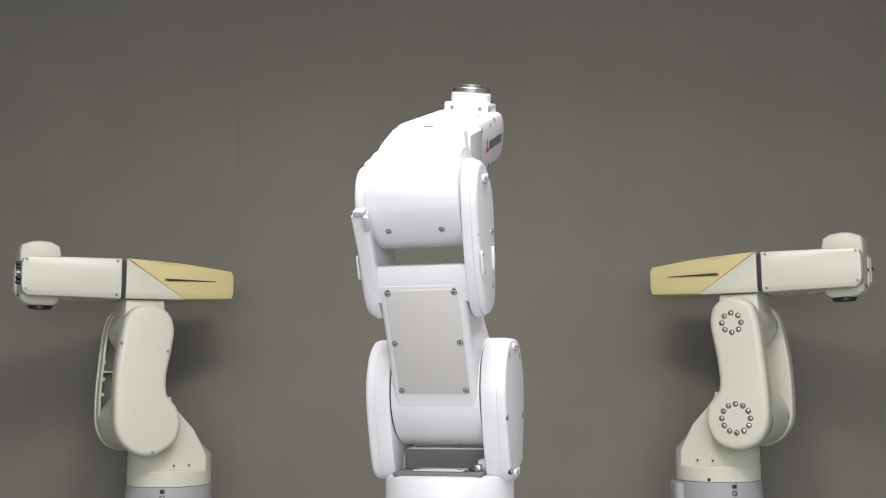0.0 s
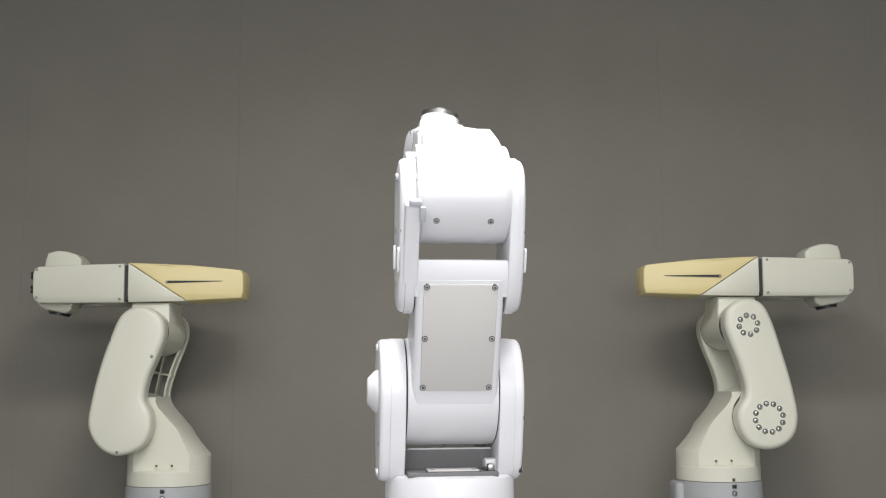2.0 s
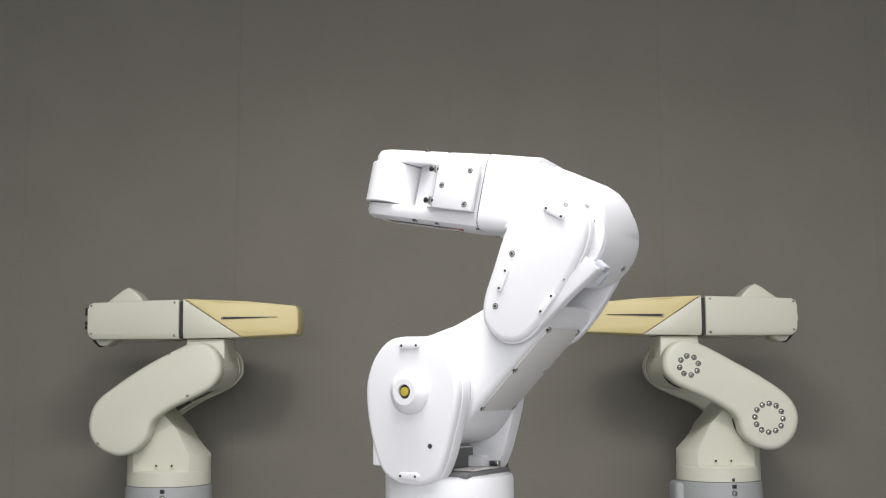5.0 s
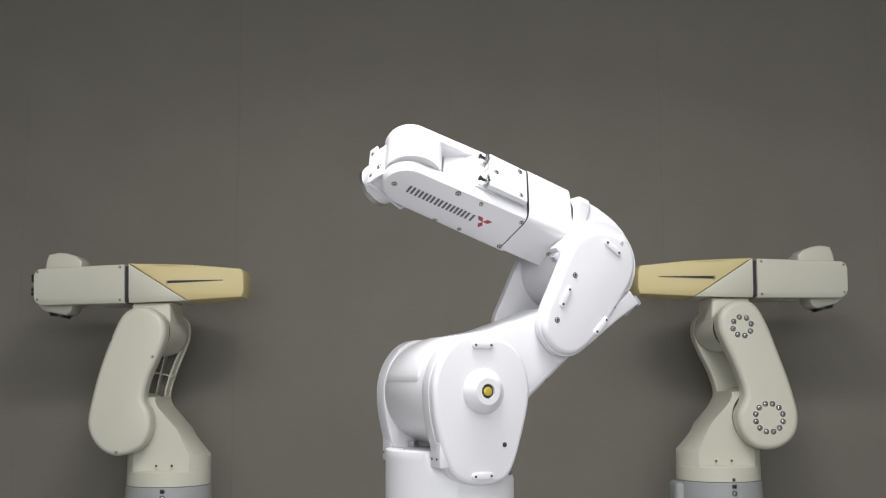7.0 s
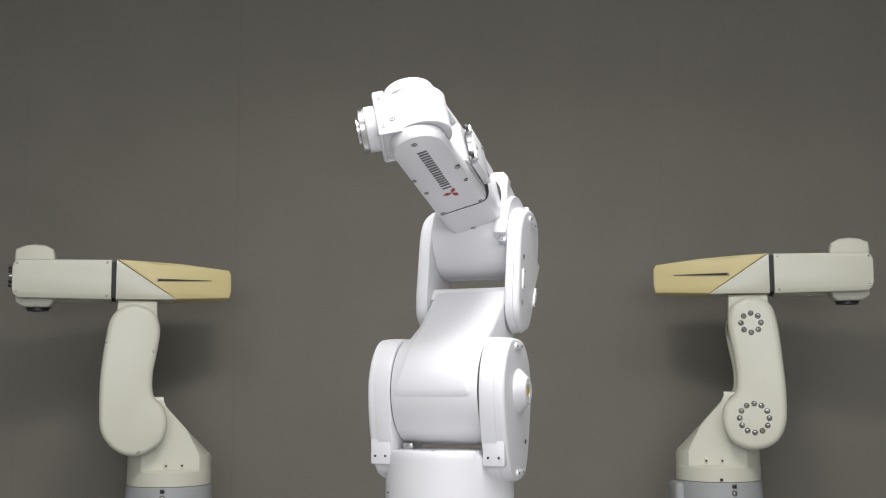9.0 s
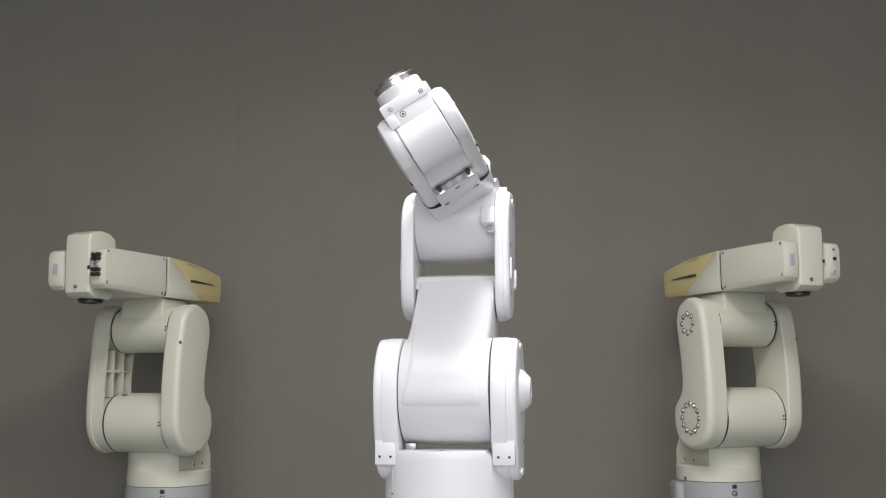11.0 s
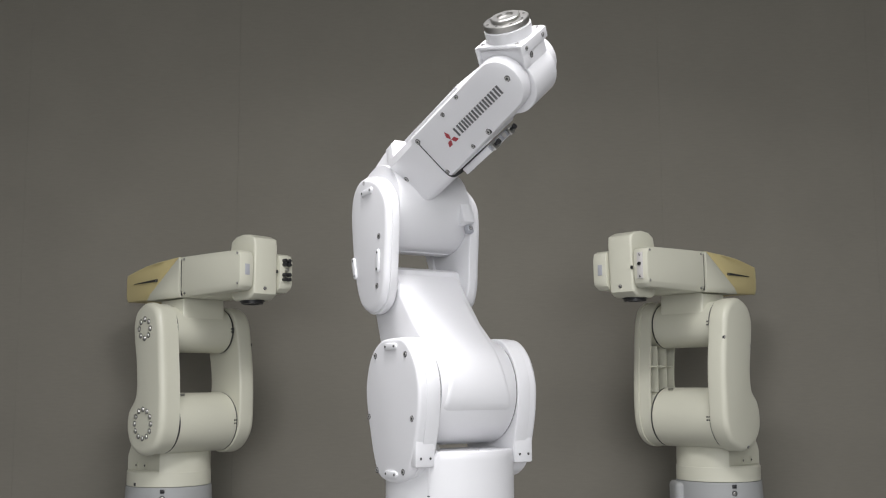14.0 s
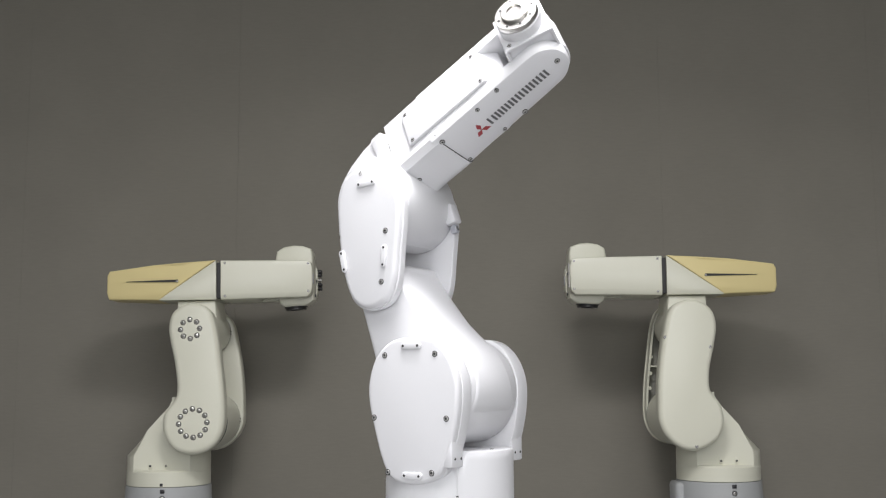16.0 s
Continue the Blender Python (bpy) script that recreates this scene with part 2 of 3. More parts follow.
def white_arm():
    robot = tagged(new("robot_arm"), "large glossy white six-axis industrial robot arm standing on the floor", "robot arm")
    robot.location = (0.0083, 1.6314, 0)
    # base, still
    base = part("base", lathe([(0.11, FLOOR_Z), (0.11, 0.03), (0.1, 0.04), (0.0985, C_Z - 0.174), (0.0965, C_Z - 0.1715)], "z", 72), WHITE, robot)
    part("seam", lathe([(0.0955, C_Z - 0.1715), (0.0955, C_Z - 0.1685)], "z", 72), SEAM, base)

    # turret with two shoulder housings, origin on the shoulder axis
    rim = [(0.0965, -0.1685), (0.0965, -0.130), (0.0945, -0.1245), (0.089, -0.122)]
    turret = part("turret", lathe(rim, "z", 72), WHITE, robot)
    part("front_block", front_block(), WHITE, turret)
    share("bolt", SMALLBOLT, turret, facing(0.074, 0.0, -0.0853, (0, 0, 1)))
    # recess below the hub: shade is put into the floor's and wall's colour
    part("well_floor", box(-0.07, 0.0, -0.064, 0.069, -0.1235, -0.116, 0.002), SHADE, turret, "recess floor, its dark colour standing in for shade")
    part("well_wall", box(-0.004, -0.0005, -0.064, 0.069, -0.12, -0.0875, 0), SHADE, turret, "recess back wall, coloured dark for the shade there")
    part("plate_gap", box(-0.0672, -0.029, -0.0375, 0.0405, -0.1165, -0.1154, 0), SEAM, turret)
    part("well_plate", box(-0.066, -0.03, -0.036, 0.039, -0.116, -0.1132, 0.001), PALE, turret)
    bolts(turret, SMALLBOLT, [(-0.058, -0.029, -0.1132), (-0.058, 0.032, -0.1132)], (0, 0, 1))
    part("well_fitting", box(-0.056, -0.040, -0.060, -0.050, -0.116, -0.106, 0.002), STEEL, turret)
    part("well_fitting", box(-0.056, -0.046, -0.050, -0.043, -0.116, -0.110, 0.002), BLACK, turret, "small black fitting")
    part("stopper", box(0.03, 0.042, -0.06, -0.044, -0.0855, -0.076, 0.002), STEEL, turret)
    out = rounded([(0.0, 0.0795), (0.036, 0.0765), (0.063, 0.053), (0.078, 0.018), (0.079, -0.02), (0.072, -0.06), (0.06, -0.096), (0.046, -0.119), (0.02, -0.1315), (-0.015, -0.1325), (-0.04, -0.123), (-0.054, -0.1), (-0.066, -0.064), (-0.0775, -0.02), (-0.0785, 0.015), (-0.065, 0.052), (-0.037, 0.075)], 5)
    part("shoulder_housing", prism(out, -0.0655, -0.089, 0.002, 0.0007), WHITE, turret)
    part("shoulder_cover", prism(grow(out, -0.001), -0.0892, -0.1025, 0, 0.006, 4), WHITE, turret)
    bolts(turret, BOLT, [(0.041, -0.1027, 0.0535), (-0.047, -0.1027, 0.053), (0.060, -0.1027, -0.038), (-0.066, -0.1027, -0.038), (0.035, -0.1027, -0.1145), (-0.041, -0.1027, -0.116)], (0, -1, 0))
    part("shoulder_housing", prism(out, 0.0715, 0.094, 0.002, 0.0007), WHITE, turret)
    part("shoulder_cover", prism(grow(out, -0.001), 0.0942, 0.1095, 0, 0.007, 4), WHITE, turret)
    boss = part("boss", lathe([(0.033, 0.108), (0.0325, 0.1115), (0.0300, 0.1150), (0.0205, 0.1240), (0.0190, 0.1250), (0.0105, 0.1250), (0.0100, 0.1200)], "y", 40), WHITE, turret)
    part("plug_socket", lathe([(0.0100, 0.1195), (0.0100, 0.1212), (0.0070, 0.1212)], "y", 28), SEAM, turret)
    part("plug", lathe([(0.0066, 0.120), (0.0064, 0.1245), (0.0045, 0.1252), (0.0020, 0.1252)], "y", 24), [BRASS], turret, "yellow brass plug in the shoulder boss")
    share("hole", DOT, turret, facing(-0.034, 0.1097, -0.0765, (0, 1, 0)) @ Matrix.Diagonal((1.9, 1.9, 1, 1)))
    clip = mesh_of("clip", bar(0.036, 0.010, 0.0034), WHITE)
    for x, z in ((0.0, 0.066), (0.002, -0.1195)):
        for s, y in ((-1, -0.102), (1, 0.109)):
            m = Matrix.Translation((x, y, z)) @ Matrix.Rotation(radians(90 if s < 0 else -90), 4, "X")
            share("clip", clip, turret, m)
            for dx in (-0.0125, 0.0125):
                share("hole", DOT, turret, facing(x + dx, y + s * 0.0034, z, (0, s, 0)))
    for y0, y1 in ((-0.101, -0.069), (0.073, 0.106)):
        part("bracket", box(0.052, 0.068, y0, y1, -0.107, -0.064, 0.003), WHITE, turret)
        ym = (y0 + y1) / 2
        bolts(turret, DOT, [(0.0682, ym - 0.008, -0.0945), (0.0682, ym + 0.008, -0.0945)], (1, 0, 0), "hole")
    part("corner_guard", box(-0.03, 0.062, -0.0765, -0.05, -0.147, -0.1, 0.003), WHITE, turret)
    share("bolt", BOLT, turret, facing(0.050, -0.0767, -0.123, (0, -1, 0)))
    part("guard_seam", box(-0.05, 0.0622, -0.0767, -0.05, -0.1485, -0.147, 0), SEAM, turret)
    part("drive_ring", lathe([(0.0775, -0.0662), (0.0775, -0.0645)], "y", 64), SEAM, turret)
    part("drive_ring", lathe([(0.0775, 0.0695), (0.0775, 0.0713)], "y", 64), SEAM, turret)

    # upper arm, origin on the shoulder axis, the elbow straight above
    hub = [(0.079, -0.0638), (0.080, -0.062), (0.080, 0.067), (0.079, 0.069)]
    upper = part("upper_arm", lathe(hub, "y", 72), WHITE, robot)
    side = arc(0, 0, 0.0795, -178, 25, 22) + [(0.055, 0.062), (0.034, 0.100), (0.016, 0.150), (0.002, 0.190), (-0.007, 0.203), (-0.03, 0.205), (-0.06, 0.206), (-0.0755, 0.205), (-0.0765, 0.190), (-0.0765, 0.11), (-0.0775, 0.03)]
    part("arm_body", prism(side, -0.062, 0.0635, 0.009, 0.009, 4), WHITE, upper)
    plate = box(-0.0525, 0.0525, -0.0815, 0.0815, 0, 0.0035, 0.0015)
    place = Matrix.Translation((-0.0757, 0.0005, 0.1185)) @ Matrix(((0, 0, -1, 0), (1, 0, 0, 0), (0, 1, 0, 0), (0, 0, 0, 1)))
    plate.transform(place)
    part("arm_plate", plate, PALE, upper, "pale grey rectangular cover plate")
    for y in (-0.0475, 0.0485):
        for z in (-0.0755, 0.0, 0.0775):
            share("bolt", BOLT, upper, place @ Matrix.Translation((y, z, 0.0035)))
    ring = [(0.0802, -40, 0.0600), (0.0816, -37, 0.0605), (0.0824, -32, 0.0590), (0.0826, -24, 0.0560), (0.0826, -14, 0.0525), (0.0826, -3, 0.0500), (0.0826, 8, 0.0490), (0.0826, 20, 0.0490)]
    web = [(q * math.cos(radians(t)), q * math.sin(radians(t)), w) for q, t, w in ring]
    web += [(0.0705, 0.0438, 0.0500), (0.0600, 0.0595, 0.0515), (0.0490, 0.079, 0.0535), (0.038, 0.098, 0.0550), (0.029, 0.120, 0.0550), (0.0195, 0.145, 0.0550)]
    part("arm_web", strip(web), WHITE, upper, sharp=60)
    saddle = [(-0.0745, 0.2), (-0.074, 0.216), (-0.066, 0.232), (-0.05, 0.228), (-0.03, 0.218), (-0.012, 0.212), (-0.002, 0.203), (0.0, 0.18), (-0.05, 0.18), (-0.074, 0.18)]
    part("saddle", prism(saddle, -0.0665, 0.0665), WHITE, upper)
    cov = rounded([(-0.006, 0.3645), (0.022, 0.355), (0.05, 0.33), (0.063, 0.296), (0.056, 0.26), (0.033, 0.207), (0.015, 0.168), (-0.008, 0.1445), (-0.044, 0.143), (-0.068, 0.161), (-0.0765, 0.19), (-0.0745, 0.238), (-0.062, 0.30), (-0.05, 0.334), (-0.032, 0.356)], 5)
    for s in (-1, 1):
        part("elbow_housing", prism(cov, s * 0.0655, s * 0.079, 0.002, 0.0006), WHITE, upper)
        part("elbow_cover", prism(grow(cov, -0.0025), s * 0.0792, s * 0.0885, 0, 0.0085, 5), WHITE, upper)
        bolts(upper, BOLT, [(0.006, s * 0.0875, 0.3500), (0.0225, s * 0.0886, 0.247), (-0.0585, s * 0.0866, 0.272), (-0.009, s * 0.0886, 0.176), (-0.0660, s * 0.0866, 0.195)], (0, s, 0))
        for x, z, a in ((0.012, 0.331, -14), (0.008, 0.211, 68), (-0.066, 0.232, 84)):
            m = Matrix.Translation((x, s * 0.088, z)) @ Matrix.Rotation(radians(90 if s < 0 else -90), 4, "X") @ Matrix.Rotation(radians(a * (-s)), 4, "Z")
            share("clip", clip, upper, m)
            for dx in (-0.013, 0.013):
                share("hole", DOT, upper, m @ Matrix.Translation((dx, 0, 0.0034)))
    # stops and cable bracket beside the elbow
    part("stop_block", box(0.052, 0.0705, 0.045, 0.067, 0.260, 0.293, 0.003), WHITE, upper)
    part("stop_pad", box(0.051, 0.062, 0.055, 0.067, 0.247, 0.260, 0.002), LABEL, upper, "grey metal stop pad")
    share("bolt", SMALLBOLT, upper, facing(0.0621, 0.061, 0.2535, (1, 0, 0)))
    bracket = [(-0.088, 0.316), (-0.062, 0.316), (-0.062, 0.25), (-0.064, 0.205), (-0.077, 0.2), (-0.081, 0.26)]
    part("cable_bracket", prism(bracket, 0.062, 0.083, 0.003, 0.003), WHITE, upper)
    part("cable_fitting", box(-0.093, -0.076, 0.062, 0.078, 0.316, 0.324, 0.002), LABEL, upper, "grey metal fitting")
    part("cable_fitting", box(-0.096, -0.088, 0.056, 0.064, 0.295, 0.316, 0.002), LABEL, upper, "grey metal fitting")
    part("stopper", box(-0.012, 0.014, 0.063, 0.079, 0.350, 0.3685, 0.003), WHITE, upper)

    # elbow, origin on its axis, forearm ahead along x
    elbow = part("elbow", lathe([(0.069, -0.0648), (0.070, -0.063), (0.070, 0.063), (0.069, 0.0648)], "y", 64), WHITE, robot)
    shell = [(0.0595, 0.0938), (0.02, 0.0915), (0.0, 0.0866)] + [(-0.015, 0.0825), (-0.034, 0.0730), (-0.048, 0.0600), (-0.0585, 0.043), (-0.0665, 0.023)] + arc(0, 0, 0.0712, 180, 262, 14) + [(0.012, -0.060), (0.050, -0.030), (0.0595, -0.005)]
    bm = prism(shell, -0.0625, 0.0625, 0.007, 0.007, 4)
    for v in bm.verts:
        v.co.y *= 1 - 0.19 * max(0.0, v.co.z - 0.03) / 0.065
    part("elbow_block", bm, WHITE, elbow)
    bolts(elbow, BOLT, [(-0.0619, -0.0375, -0.0356), (-0.0619, 0.0385, -0.0356)], (-0.866, 0, -0.5))
    part("cable_clamp", box(-0.058, -0.03, 0.0605, 0.0655, -0.02, 0.03, 0.002), WHITE, elbow)
    bolts(elbow, SMALLBOLT, [(-0.05, 0.0655, 0.02), (-0.04, 0.0655, -0.01)], (0, 1, 0))
    part("roll_ring", lathe([(0.049, 0.0572), (0.049, 0.0605)], "x", 48, (0, 0, C_OFF)), SEAM, elbow)
    part("lower_lug", lathe([(0.009, 0.045), (0.009, 0.0655), (0.0075, 0.067)], "x", 20, (0, 0.0, -0.013)), WHITE, elbow)
    share("hole", DOT, elbow, facing(0.067, 0.0, -0.013, (1, 0, 0)))
    low = [(-math.copysign(0.0582 * abs(math.cos(radians(t))) ** (1 / 3), math.cos(radians(t))), -0.006 - 0.0385 * math.sin(radians(t)) ** (1 / 3)) for t in (0, 0.5, 4, 12, 24, 38, 52, 66, 78, 90, 102, 114, 128, 142, 156, 168, 176, 179.5, 180)]
    shape = low + [(0.0580, 0.0385), (0.0490, 0.0480), (-0.0490, 0.0480), (-0.0580, 0.0385)]
    across = Matrix(((0, 1, 0, 0), (1, 0, 0, 0), (0, 0, 1, 0), (0, 0, 0, 1)))
    bm = prism(grow(shape, -0.0006), 0.040, 0.0594, 0.001, 0.0006)
    bm.transform(Matrix.Translation((0, 0, C_OFF)) @ across)
    part("elbow_collar", bm, WHITE, elbow)

    # forearm, origin on its roll axis beside the elbow
    bm = prism(shape, 0.0602, 0.1438, 0.0006, 0.0003)
    bm.transform(across)
    fore = part("forearm", bm, WHITE, robot)
    bm = prism(grow(shape, 0.0002), 0.1434, 0.1446)
    bm.transform(across)
    part("seam", bm, SEAM, fore)
    core = [(0.135, -0.039), (0.236, -0.039), (0.28, -0.010), (0.28, 0.022), (0.258, 0.050), (0.135, 0.050)]
    part("forearm_core", prism(core, -0.0335, 0.0335), WHITE, fore)
    shell = [(0.1325, -0.039), (0.315, -0.0335)] + arc(0.3315, 0.0075, 0.0405, -82, 82, 14) + [(0.315, 0.0485), (0.1325, 0.0485)]
    for s in (-1, 1):
        part("forearm_shell", narrowed(prism(shell, s * 0.033, s * 0.0575, 0.002, 0.0105, 2)), WHITE, fore)
        bolts(fore, BOLT, [(0.146, s * 0.0577, 0.036), (0.2635, s * (0.0577 - drawn_in(0.2635)), -0.027), (0.355, s * (0.0577 - drawn_in(0.355)), 0.008), (0.070, s * 0.0582, 0.008)], (0, s, 0))
        bolts(fore, SMALLBOLT, [(0.148, s * 0.0577, -0.028), (0.222, s * (0.0577 - drawn_in(0.222)), -0.027), (0.221, s * (0.0577 - drawn_in(0.221)), 0.0375), (0.263, s * (0.0572 - drawn_in(0.263)), 0.041)], (0, s, 0))
    lettering(fore)
    part("roof_plate", box(0.10, 0.258, -0.034, 0.034, 0.048, 0.054, 0.002), WHITE, fore)
    bolts(fore, SMALLBOLT, [(0.108, -0.029, 0.054), (0.108, 0.029, 0.054), (0.25, -0.029, 0.054), (0.25, 0.029, 0.054)], (0, 0, 1))
    part("fitting_plate", box(0.152, 0.222, -0.035, 0.035, -0.0525, -0.041, 0.002), WHITE, fore)
    bolts(fore, BOLT, [(0.165, -0.026, -0.0525), (0.165, 0.026, -0.0525), (0.21, -0.0, -0.0525)], (0, 0, -1))
    part("fitting_strip", box(0.2222, 0.2236, -0.034, 0.034, -0.0515, -0.042, 0), LABEL, fore, "grey metal strip")
    for y in (-0.0245, 0.0245):
        fit = part("air_fitting", lathe([(0.0048, 0.216), (0.0048, 0.2275), (0.0025, 0.2275), (0.0025, 0.236), (0.0042, 0.236), (0.0042, 0.2385), (0.0016, 0.2395)], "x", 16, (0, y, -0.0475)), [BLACK], fore, "small black push-in air fitting")
        part("fitting_nut", box(0.2238, 0.2285, y - 0.006, y + 0.006, -0.0542, -0.042, 0.001), STEEL, fore)
    for y in (-0.008, 0.008):
        part("port", lathe([(0.0045, 0.2238), (0.0045, 0.2248), (0.002, 0.2248)], "x", 18, (0, y, -0.0462)), PALE, fore)

    # wrist, origin on its axis, flange ahead along x
    wrist = part("wrist", lathe([(0.0425, -0.0318), (0.0438, -0.0305), (0.0438, 0.0305), (0.0425, 0.0318)], "y", 56), WHITE, robot)
    part("wrist_block", box(0.0, 0.058, -0.0318, 0.0318, -0.036, 0.036, 0.005, 3), WHITE, wrist)
    for s in (-1, 1):
        frame_bm = box(0.044, 0.060, -0.037, 0.037, s * 0.036 - 0.002, s * 0.036 + 0.002, 0.0012)
        box(0.026, 0.046, -0.037, -0.023, s * 0.036 - 0.002, s * 0.036 + 0.002, 0.0012, bm=frame_bm)
        part("wrist_frame", frame_bm, WHITE, wrist)
        bolts(wrist, SMALLBOLT, [(0.052, -0.024, s * 0.038), (0.052, 0.024, s * 0.038)], (0, 0, s))
        bolts(wrist, BOLT, [(0.038, -0.0125, s * 0.036)], (0, 0, s))
        part("wrist_slot", box(0.0455, 0.0485, -0.018, 0.018, s * 0.036, s * 0.0372, 0), DARK, wrist)
    part("wrist_plate", box(0.056, 0.0615, -0.037, 0.037, -0.037, 0.037, 0.003), WHITE, wrist)
    part("flange_body", lathe([(0.0335, 0.0605), (0.0335, 0.076), (0.032, 0.0775)], "x", 48), WHITE, wrist)
    part("flange", lathe([(0.0315, 0.0775), (0.0325, 0.0785), (0.0325, 0.0855), (0.0315, 0.0865), (0.021, 0.0865), (0.021, 0.091), (0.0195, 0.092), (0.0115, 0.092), (0.0105, 0.089), (0.004, 0.0885)], "x", 48), STEEL, wrist, "polished steel tool flange")
    for a in range(8):
        c, s = math.cos(math.pi / 4 * a), math.sin(math.pi / 4 * a)
        share("hole", DOT, wrist, facing(0.0866, 0.0265 * c, 0.0265 * s, (1, 0, 0)))
    for a in range(4):
        c, s = math.cos(math.pi / 2 * a + 0.78), math.sin(math.pi / 2 * a + 0.78)
        share("bolt", SMALLBOLT, wrist, facing(0.0615, 0.0405 * c, 0.0405 * s, (1, 0, 0)))
    return robot, (turret, upper, elbow, fore, wrist)


# ---- the cream robot arms ----
S_UP, S_AHEAD, S_WX, S_WZ = 0.25, 0.0974, 0.2605, 0.1365


def cream_arm(x, y, jz, label, ports):
    robot = tagged(new("robot_arm"), label, "robot arm", "pair of cream robot arms")
    robot.location = (x, y, 0)
    a = S_AHEAD
    base = part("base", lathe([(0.130, FLOOR_Z), (0.130, -0.01), (0.120, 0.0), (0.1155, jz - 0.174), (0.115, jz - 0.1715)], "z", 72), GREY, robot, "grey painted base drum")
    if ports == "plate":
        part("connector_box", box(-0.128, -0.09, -0.045, 0.05, FLOOR_Z, jz - 0.176, 0.012, 3), GREY, base)
    part("key_mark", box(0.006, 0.018, -0.118, -0.114, jz - 0.186, jz - 0.176, 0.001), BLACK, base)
    share("bolt", BIGBOLT, base, facing(0.012, -0.1165, jz - 0.199, (0, -1, 0)))

    # turret, origin on the shoulder axis, robot's main axis behind it
    turret = part("turret", lathe([(0.1125, -0.1705), (0.1135, -0.1695), (0.1135, -0.133), (0.110, -0.1285), (0.104, -0.1275)], "z", 72, (-a, 0, 0)), CREAM, robot)
    part("turret_body", turret_body(a), CREAM, turret)
    for s in (-1, 1):
        for dx in (-0.03, 0.012):
            px = -a + dx
            part("lug", box(px - 0.0045, px + 0.0045, s * 0.0835, s * 0.0865, -0.123, -0.108, 0.001), CREAM, turret)
            share("hole", DOT, turret, facing(px, s * 0.0865, -0.116, (0, s, 0)) @ Matrix.Diagonal((1.6, 1.6, 1, 1)))
    part("zero_mark", box(-a + 0.004, -a + 0.012, -0.1142, -0.112, -0.168, -0.16, 0.0006), BLACK, turret)
    part("shoulder_drum", lathe([(0.079, -0.0885), (0.080, -0.087), (0.080, 0.0915), (0.079, 0.093)], "y", 64), CREAM, turret)
    part("drive_ring", lathe([(0.0796, -0.0925), (0.0796, -0.0883)], "y", 64), SEAM, turret, "black seal ring")
    part("drive_ring", lathe([(0.0796, 0.0928), (0.0796, 0.0957)], "y", 64), SEAM, turret, "black seal ring")
    for z in (-0.0062, 0.0022):
        for y0 in (0.0835, 0.0895):
            part("zero_mark", box(0.0785, 0.0812, y0, y0 + 0.004, z, z + 0.0042, 0.0006), BLACK, turret)
    part("zero_mark", box(0.028, 0.04, -0.062, -0.05, 0.073, 0.078, 0.0012), STEEL, turret)

    # upper arm: two side plates, origin on the shoulder axis
    right = rounded([(-0.059, 0.262), (-0.045, 0.300), (-0.002, 0.3205), (0.046, 0.305), (0.067, 0.255), (0.078, 0.15), (0.0835, 0.06), (0.079, -0.018), (0.05, -0.066), (-0.003, -0.0835), (-0.055, -0.066), (-0.08, -0.022), (-0.077, 0.03), (-0.044, 0.075), (-0.045, 0.149), (-0.057, 0.224)], 5)
    left = rounded([(0.064, 0.28), (0.035, 0.309), (-0.006, 0.3155), (-0.047, 0.293), (-0.063, 0.25), (-0.057, 0.193), (-0.046, 0.131), (-0.048, 0.075), (-0.076, 0.038), (-0.084, -0.012), (-0.065, -0.056), (-0.009, -0.0855), (0.045, -0.071), (0.083, -0.024), (0.09, 0.042), (0.088, 0.133), (0.077, 0.224)], 5)
    upper = part("upper_arm", prism(left, 0.0955, 0.148, 0.006, 0.014, 4), CREAM, robot)
    part("side_plate", prism(right, -0.128, -0.152, 0.0, 0.016, 5), CREAM, upper)
    part("side_rim", ring_prism(grow(right, -0.003), grow(right, -0.009), -0.0925, -0.129), CREAM, upper)
    # thin backing coloured dark, as the hollow's depth would shade it
    part("plate_back", prism(grow(right, -0.006), -0.1275, -0.1285), INSIDE, upper, "hollow inside of the side casting, shade put into its colour")
    part("rib", box(-0.044, 0.074, -0.128, -0.096, 0.136, 0.1405, 0.0008), CREAM, upper)
    for x_ in (-0.008, 0.034):
        part("rib", box(x_ - 0.002, x_ + 0.002, -0.128, -0.096, 0.068, 0.195, 0.0008), CREAM, upper)
    for x_, z in ((0.068, 0.165), (0.068, 0.118), (0.013, 0.138), (0.070, 0.075)):
        part("boss", lathe([(0.0052, -0.128), (0.0052, -0.097), (0.003, -0.0965)], "y", 14, (x_, 0, z)), CREAM, upper)
    for x_, z in ((0.0, 0.0), (0.0, S_UP)):
        part("hub", lathe([(0.074 if z == 0 else 0.056, -0.129), (0.074 if z == 0 else 0.056, -0.093)], "y", 48, (x_, 0, z)), CREAM, upper)
    for n, r, z in ((12, 0.0375, 0.0), (8, 0.0255, S_UP)):
        for i in range(n):
            t = 2 * math.pi * i / n
            share("bolt", BIGBOLT, upper, facing(r * math.sin(t), -0.1523, z + r * math.cos(t), (0, -1, 0)))
    bolts(upper, BOLT, [(0.074, 0.1445, 0.211), (-0.044, 0.1475, 0.190), (-0.011, 0.1475, -0.074)], (0, 1, 0))

    # forearm, origin on the elbow axis
    fore = part("forearm", lathe([(0.060, -0.089), (0.0615, -0.0875), (0.0615, 0.0875), (0.060, 0.089)], "y", 56), CREAM, robot)
    part("drive_ring", lathe([(0.0612, -0.0925), (0.0612, -0.0888)], "y", 56), SEAM, fore, "black seal ring")
